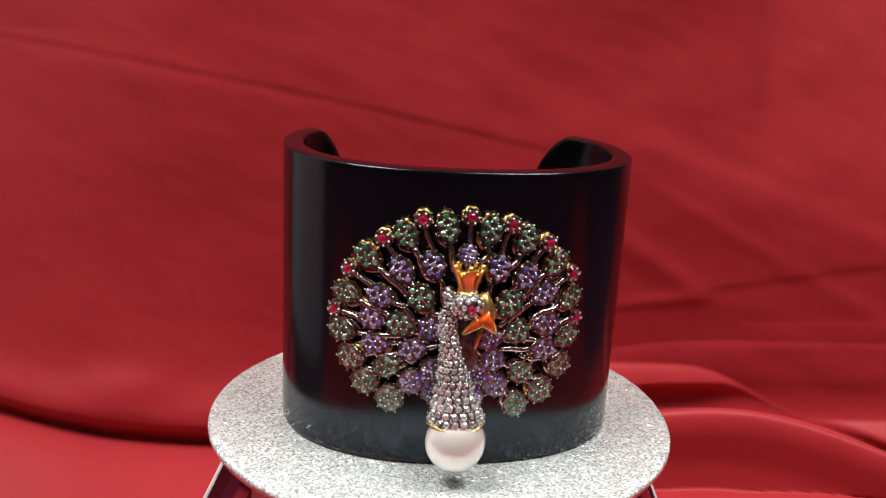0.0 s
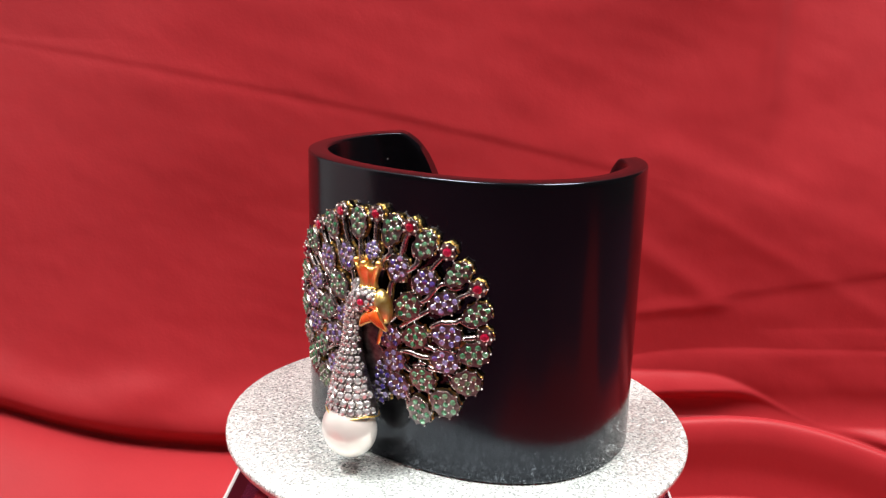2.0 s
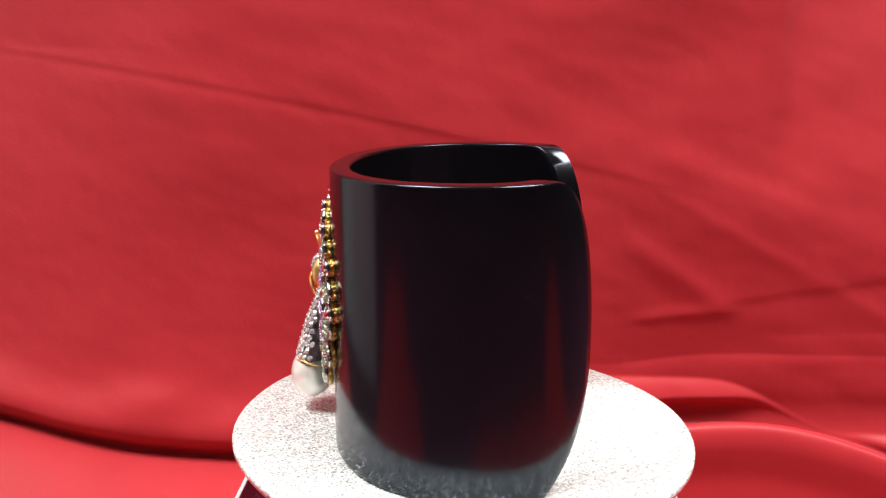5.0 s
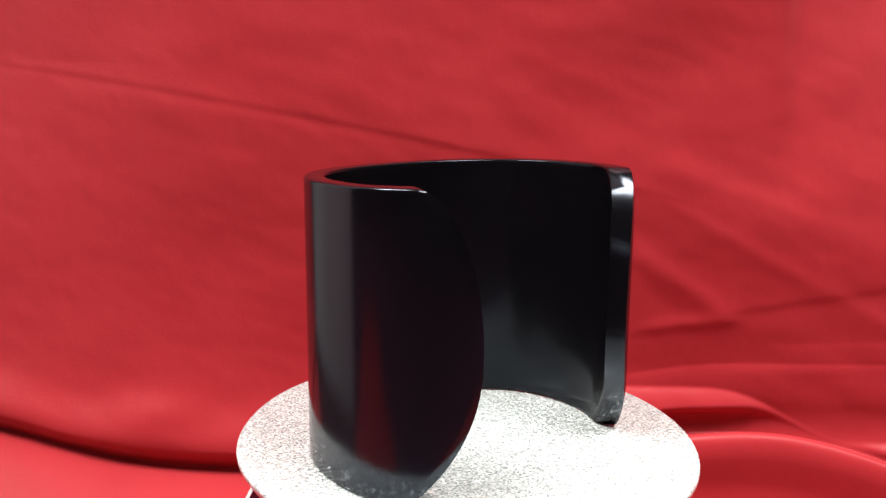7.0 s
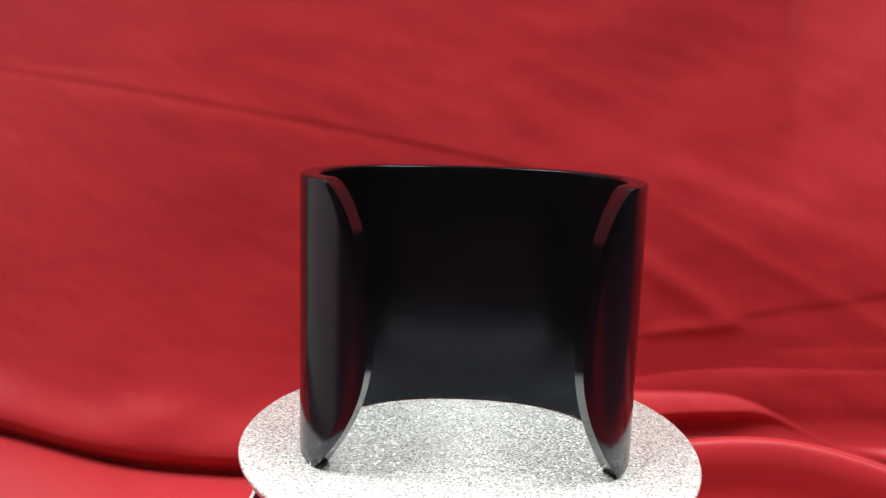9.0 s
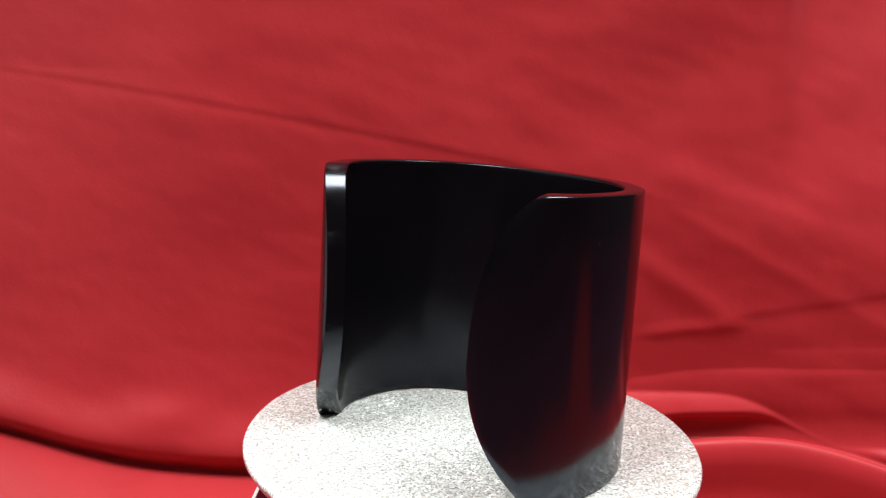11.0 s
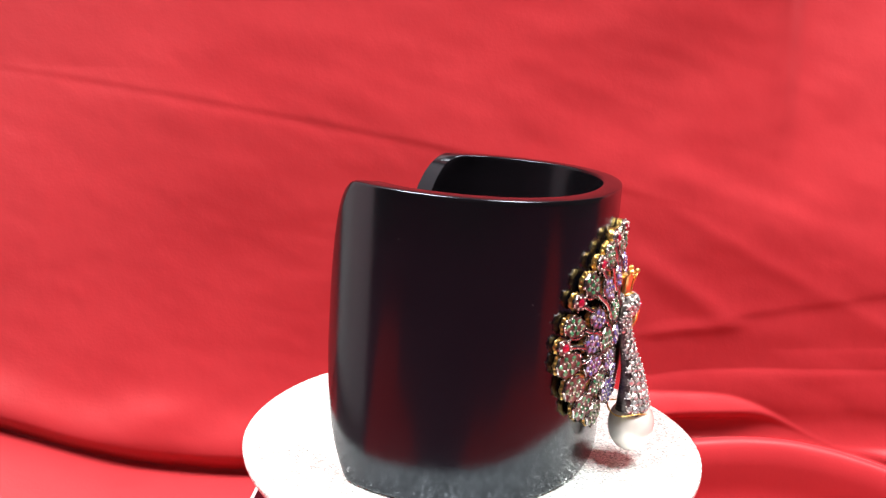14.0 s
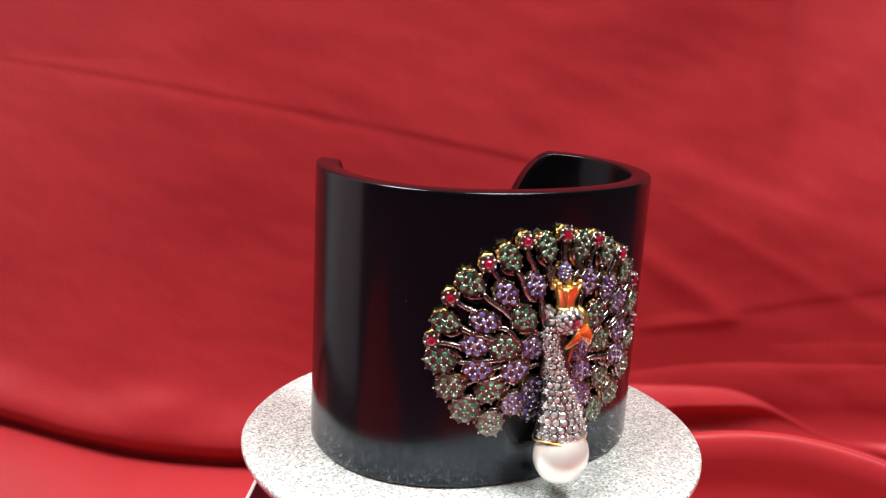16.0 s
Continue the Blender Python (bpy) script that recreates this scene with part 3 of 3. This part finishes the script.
AXIS = 88.5
RUBY_L = "small silver flower set with one ruby"
GREEN_L = "leaf-shaped feather tip pave-set with green stones"
VIOLET_L = "leaf-shaped feather tip pave-set with violet stones"
# rings of feather tips: (radius in mm, angle in degrees) seen from the hub, outermost first
RUBY_RING = ((19.3, 8), (20.6, 30), (20.5, 50), (20.0, 70), (20.0, 89), (20.6, 110), (20.5, 129), (20.6, 150), (20.1, 171))
OUTER_RING = ((18.9, 19), (19.2, 39.5), (18.8, 60), (18.1, 79), (18.4, 100), (19.2, 119.5), (19.8, 140), (19.3, 161))
FLANK = ((17.6, 359), (17.5, 343), (16.2, 326), (14.4, 310), (18.7, 180), (17.8, 194), (17.0, 208), (15.2, 223))
MIDDLE_RING = ((13.8, 10), (14.9, 30), (14.3, 47), (13.0, 67), (13.3, 113), (14.9, 132), (14.7, 153), (14.6, 169), (13.7, 185), (13.5, 352))
INNER_GREEN = ((8.6, 10), (9.3, 41), (9.8, 135), (10.2, 166), (12.6, 202), (11.2, 331))
INNER_VIOLET = ((4.0, 8), (5.6, 158), (8.0, 191), (10.6, 222), (6.7, 226), (9.2, 242), (9.3, 282), (6.0, 294), (9.2, 307), (5.6, 328))
for r, deg in RUBY_RING:
    feather(r, deg, 2.6, 2.6, RUBY_BIG, RUBY_L, 13.8, bend=(deg - AXIS) / 42, rope=True, layout=None)
for r, deg in OUTER_RING:
    feather(r, deg, 4.7, 3.3, GREEN_S, GREEN_L, 11.5, bend=(deg - AXIS) / 25)
for k, (r, deg) in enumerate(FLANK):
    side = -1 if k < 4 else 1
    feather(r, deg, 4.6, 3.9, OLIVE_S if k % 4 == 1 or k == 7 else GREEN_S, GREEN_L, 9.5, bend=-4 * side, turn=side * (12 if k % 4 > 1 else 0))
for r, deg in MIDDLE_RING:
    feather(r, deg, 4.4, 3.5, VIOLET_S, VIOLET_L, 6.0, bend=6 if 90 < deg < 200 else -6)
feather(14.0, 90, 3.2, 2.6, VIOLET_S, VIOLET_L, 6.0)
for r, deg in INNER_GREEN:
    feather(r, deg, 4.4, 3.7, GREEN_S, GREEN_L, max(1.0, r - 4.8))
for r, deg in INNER_VIOLET:
    feather(r, deg, 4.2, 3.5, VIOLET_S, VIOLET_L, max(1.0, r - 4.4))


def neck_axis(s):
    """Centre and half sizes (across, deep) of the neck in mm; s from the pearl upwards."""
    keys = ((0.0, -3.95, -30.6, 11.0, 4.75, 3.9), (0.12, -4.1, -30.5, 13.2, 4.2, 3.4), (0.28, -4.4, -30.3, 16.0, 3.35, 2.8), (0.42, -4.7, -30.0, 18.4, 2.65, 2.35),
            (0.58, -5.05, -29.2, 21.4, 1.75, 1.85), (0.8, -5.5, -28.2, 25.5, 1.4, 1.5), (0.92, -5.5, -27.9, 28.0, 1.45, 1.4), (1.0, -4.9, -27.9, 30.0, 1.3, 1.3))
    for a, b in zip(keys, keys[1:]):
        if s <= b[0]:
            t = (s - a[0]) / (b[0] - a[0])
            return [p + (q - p) * t for p, q in zip(a[1:], b[1:])]
    return list(keys[-1][1:])


def neck():
    bm = bmesh.new()
    n, rings = 28, []
    for k in range(67):
        x, y, z, w, d = neck_axis(k / 66)
        row = []
        for i in range(n):
            a = 2 * math.pi * i / n
            back = max(0.0, math.cos(a))
            # fine ribs run round the sides and the back
            rib = 1 + (0.09 if k % 2 else -0.03) * smooth_step(-0.4, 0.1, math.cos(a))
            rr = (1 - 0.45 * back ** 2) * rib
            row.append(Vector((x + w * 0.92 * rib * math.sin(a), y + d * 0.92 * math.cos(a) * rr, z + (0.5 * math.cos(a * 3 + math.pi) if k == 0 else 0))) * MM)
        rings.append(row)
    loft(bm, rings)
    ob = part("neck", bm, OXIDE, CUFF, "tapering peacock neck paved with white diamonds")
    sizes = {r: stone_mesh("diamond_stone", r * 0.86 * MM, DIAMOND) for r in (0.52, 0.62, 0.72)}
    beads = bmesh.new()
    s, row = 0.045, 0
    while s < 1.0:
        x, y, z, w, d = neck_axis(s)
        r = 0.72 if w > 3 else 0.62 if w > 2 else 0.52
        count = max(3, int(math.pi * w * 1.08 / (2 * r)))
        for i in range(count):
            a = math.pi + (i + 0.5 * (row % 2) - (count - 1) / 2) * (2.05 * r / w)
            if abs(a - math.pi) > 1.55:
                continue
            p = Vector((x + w * 0.95 * math.sin(a), y + d * 0.95 * math.cos(a), z)) * MM
            nrm = Vector((math.sin(a) / w, math.cos(a) / d, 0.05 if z > 16 else 0.10)).normalized()
            m = Matrix.Translation(p) @ nrm.to_track_quat("Z", "Y").to_matrix().to_4x4() @ pose(0, 0, 0, random.uniform(-16, 16), random.uniform(-16, 16), random.uniform(0, 45))
            put_stone(sizes[r], ob, m)
            side = Vector((math.cos(a), -math.sin(a), 0))
            for turn in (-1, 1):
                ball(beads, p + (side * r * 0.86 + Vector((0, 0, turn * r * 0.72))) * MM + nrm * 0.12 * MM, 0.15 * MM)
        s += 2 * r * 0.86 / 18.6
        row += 1
    tagged(part("pave_setting", beads, BRIGHT, CUFF, "tiny silver beads that hold the diamonds"), kind="stuff")
    return sizes


DIAMONDS = neck()


def ellipsoid(bm, centre, size, mat=0, seg=24, rot=None):
    m = Matrix.Translation(Vector(centre) * MM) @ (rot or Matrix()) @ Matrix.Diagonal((*[s * MM for s in size], 1))
    made = bmesh.ops.create_uvsphere(bm, u_segments=seg, v_segments=seg // 2, radius=1.0, matrix=m)
    for v in made["verts"]:
        for f in v.link_faces:
            f.material_index, f.smooth = mat, True


def head():
    bm = bmesh.new()
    c, size = Vector((-2.8, -28.9, 29.4)), Vector((2.6, 1.75, 2.2))
    ellipsoid(bm, c, size * 0.93)
    ob = part("head", bm, OXIDE, CUFF, "small peacock head paved with diamonds")
    golden = math.pi * (3 - math.sqrt(5))
    for k in range(64):
        v = 1 - 2 * (k + 0.5) / 64
        a = golden * k
        d = Vector((math.sqrt(1 - v * v) * math.cos(a), math.sqrt(1 - v * v) * math.sin(a), v))
        if d.y > 0.45 or (d - Vector((0.12, -0.99, 0.0))).length < 0.42:
            continue
        p = c + Vector((d.x * size.x, d.y * size.y, d.z * size.z)) * 0.96
        nrm = Vector((d.x / size.x, d.y / size.y, d.z / size.z)).normalized()
        put_stone(DIAMONDS[0.52], ob, Matrix.Translation(p * MM) @ nrm.to_track_quat("Z", "Y").to_matrix().to_4x4())
    eye = c + Vector((0.12 * size.x, -0.99 * size.y, 0))
    put_stone(stone_mesh("eye_stone", 0.62 * MM, RUBY), ob, Matrix.Translation(eye * MM) @ Vector((0.1, -1, 0)).to_track_quat("Z", "Y").to_matrix().to_4x4())
    # tufts of diamonds behind the head
    bm = bmesh.new()
    ellipsoid(bm, (-5.5, -27.0, 30.4), (1.1, 0.9, 1.7))
    crest = part("crest", bm, OXIDE, CUFF, "diamond-set crest behind the head")
    for k in range(11):
        a = k * 2.4
        q = Vector((-5.5 + 0.85 * math.cos(a) * math.sqrt((k + 0.5) / 11), -27.8 + 0.3 * (k / 11), 30.4 + 1.4 * math.sin(a) * math.sqrt((k + 0.5) / 11)))
        put_stone(DIAMONDS[0.52], crest, Matrix.Translation(q * MM) @ Vector((0, -1, 0.1)).to_track_quat("Z", "Y").to_matrix().to_4x4())
    bm = bmesh.new()
    ellipsoid(bm, (0.3, -28.2, 28.6), (1.35, 1.8, 2.9), rot=Matrix.Rotation(radians(-14), 4, "Y"))
    tube(bm, [Vector(p) * MM for p in ((0.2, -27.6, 26.4), (-0.6, -27.5, 23.5), (-1.6, -27.4, 20.5), (-2.2, -27.2, 18.0))], 0.5 * MM, 8)
    part("cheek_plume", bm, GOLD, CUFF, "polished gold plume beside the head")


head()


def beak():
    def wedge(root, tip, half, name):
        root, tip = Vector(root), Vector(tip)
        bm = bmesh.new()
        side = (tip - root).cross(Vector((0, 1, 0))).normalized()
        rings = []
        for k in range(7):
            s = k / 6
            p = root + (tip - root) * s + Vector((0, -0.5 * math.sin(math.pi * s), 0.25 * math.sin(math.pi * s)))
            w = half * (1 - s) ** 0.8 + 0.08
            rings.append([(p + side * w * math.cos(a) + Vector((0, 0.55 * w * math.sin(a) - 0.0, 0))) * MM for a in (2 * math.pi * i / 12 for i in range(12))])
        loft(bm, rings)
        ob = part(name, bm, ENAMEL, CUFF, "orange enamelled beak edged with gold")
        for sgn in (-1, 1):
            bm = bmesh.new()
            tube(bm, [r[0 if sgn > 0 else 6] for r in rings], 0.2 * MM, 6)
            part("gold_rim", bm, GOLD, ob)
    wedge((-0.7, -29.9, 28.0), (1.8, -29.3, 25.1), 1.15, "upper_beak")
    wedge((-0.9, -29.9, 27.3), (-3.4, -29.3, 25.0), 0.8, "lower_beak")


beak()


def crown():
    bm = bmesh.new()
    cx, cy, z0 = -2.75, -27.9, 31.0
    for i in range(5):
        a = 2 * math.pi * i / 5
        out, across = Vector((math.sin(a), -0.72 * math.cos(a), 0)), Vector((math.cos(a), 0.72 * math.sin(a), 0))
        rings = []
        for z, r, w in ((0.0, 1.3, 0.85), (0.9, 1.2, 0.8), (1.8, 1.35, 0.75), (2.7, 1.7, 0.8), (3.5, 2.0, 1.05), (4.0, 2.2, 0.8), (4.25, 2.35, 0.25)):
            c = Vector((cx, cy, z0 + z)) + out * r
            rings.append([(c + across * w * math.cos(b) + out * 0.32 * math.sin(b)) * MM for b in (2 * math.pi * q / 10 for q in range(10))])
        loft(bm, rings)
        ball(bm, (Vector((cx, cy, z0 + 4.5)) + out * 2.25) * MM, 0.5 * MM, 0, 2)
    tube(bm, [Vector((cx + 1.45 * math.sin(a), cy - 1.1 * math.cos(a), z0 + 0.3)) * MM for a in (2 * math.pi * i / 16 for i in range(17))], 0.3 * MM, 6)
    loft(bm, [[Vector((cx + r * math.cos(a), cy + 0.8 * r * math.sin(a), z0 + z)) * MM for a in (2 * math.pi * i / 16 for i in range(16))] for z, r in ((0, 1.2), (1.5, 1.1), (2.8, 1.4), (3.6, 1.7))])
    part("crown", bm, GOLD, CUFF, "small polished gold crown", smooth=True)


crown()


def pearl():
    bm = bmesh.new()
    ellipsoid(bm, (-4.0, -31.4, 7.75), (4.8, 4.1, 4.85), seg=48)
    part("pearl", bm, NACRE, CUFF, "lustrous round white pearl", smooth=True)
    bm = bmesh.new()
    tube(bm, [Vector((-3.95 + 4.6 * math.sin(a), -30.6 - 3.75 * math.cos(a), 10.75 - 0.4 * math.cos(3 * a))) * MM for a in (2 * math.pi * i / 40 for i in range(41))], 0.15 * MM, 6)
    part("cap_rim", bm, GOLD, CUFF, "thin gilt rim round the pearl cap")


pearl()


def hub():
    bm = bmesh.new()
    ellipsoid(bm, (-3.0, -27.0, 20.5), (3.2, 1.2, 6.5))
    part("fan_mount", bm, OXIDE, CUFF, "dark metal mount behind the neck")


hub()


def dust():
    bm = bmesh.new()
    for k in range(30):
        a, z = random.uniform(-135, 138), random.uniform(3, 47)
        x, y = cuff_xy(radians(a), -0.02 if k % 4 else CUFF_T + 0.02)
        ball(bm, Vector((x, y, z)) * MM, random.uniform(0.02, 0.05) * MM)
    ob = part("dust_specks", bm, EDGE, CUFF, "scattered white dust specks")
    tagged(ob, kind="stuff")


dust()


def motions():
    disc_rows, cuff_rows = [], []
    # the table runs a little unevenly: degrees that it lags behind an even turn
    lag = (-0.45, 0.45, 1.4, 2.4, 2.8, 2.9, 3.0, 3.05, 3.1, 3.1, 3.1, 3.15, 3.2, 3.3, 3.2, 2.9, 2.5)
    for t in range(17):
        turn = -21.172 * (t - 0.36) + lag[t]
        disc_rows.append((t, pose(0, 0, 0, 0, 0, turn)))
        cuff_rows.append((t, pose(0, 0, 0, 0, 0, turn - 0.48) @ pose(SHIFT_X * MM, (SHIFT_Y - CUFF_B) * MM, 0.0001, LEAN) @ pose(0, CUFF_B * MM, 0)))
    walk(DISC, disc_rows)
    walk(CUFF, cuff_rows)


motions()
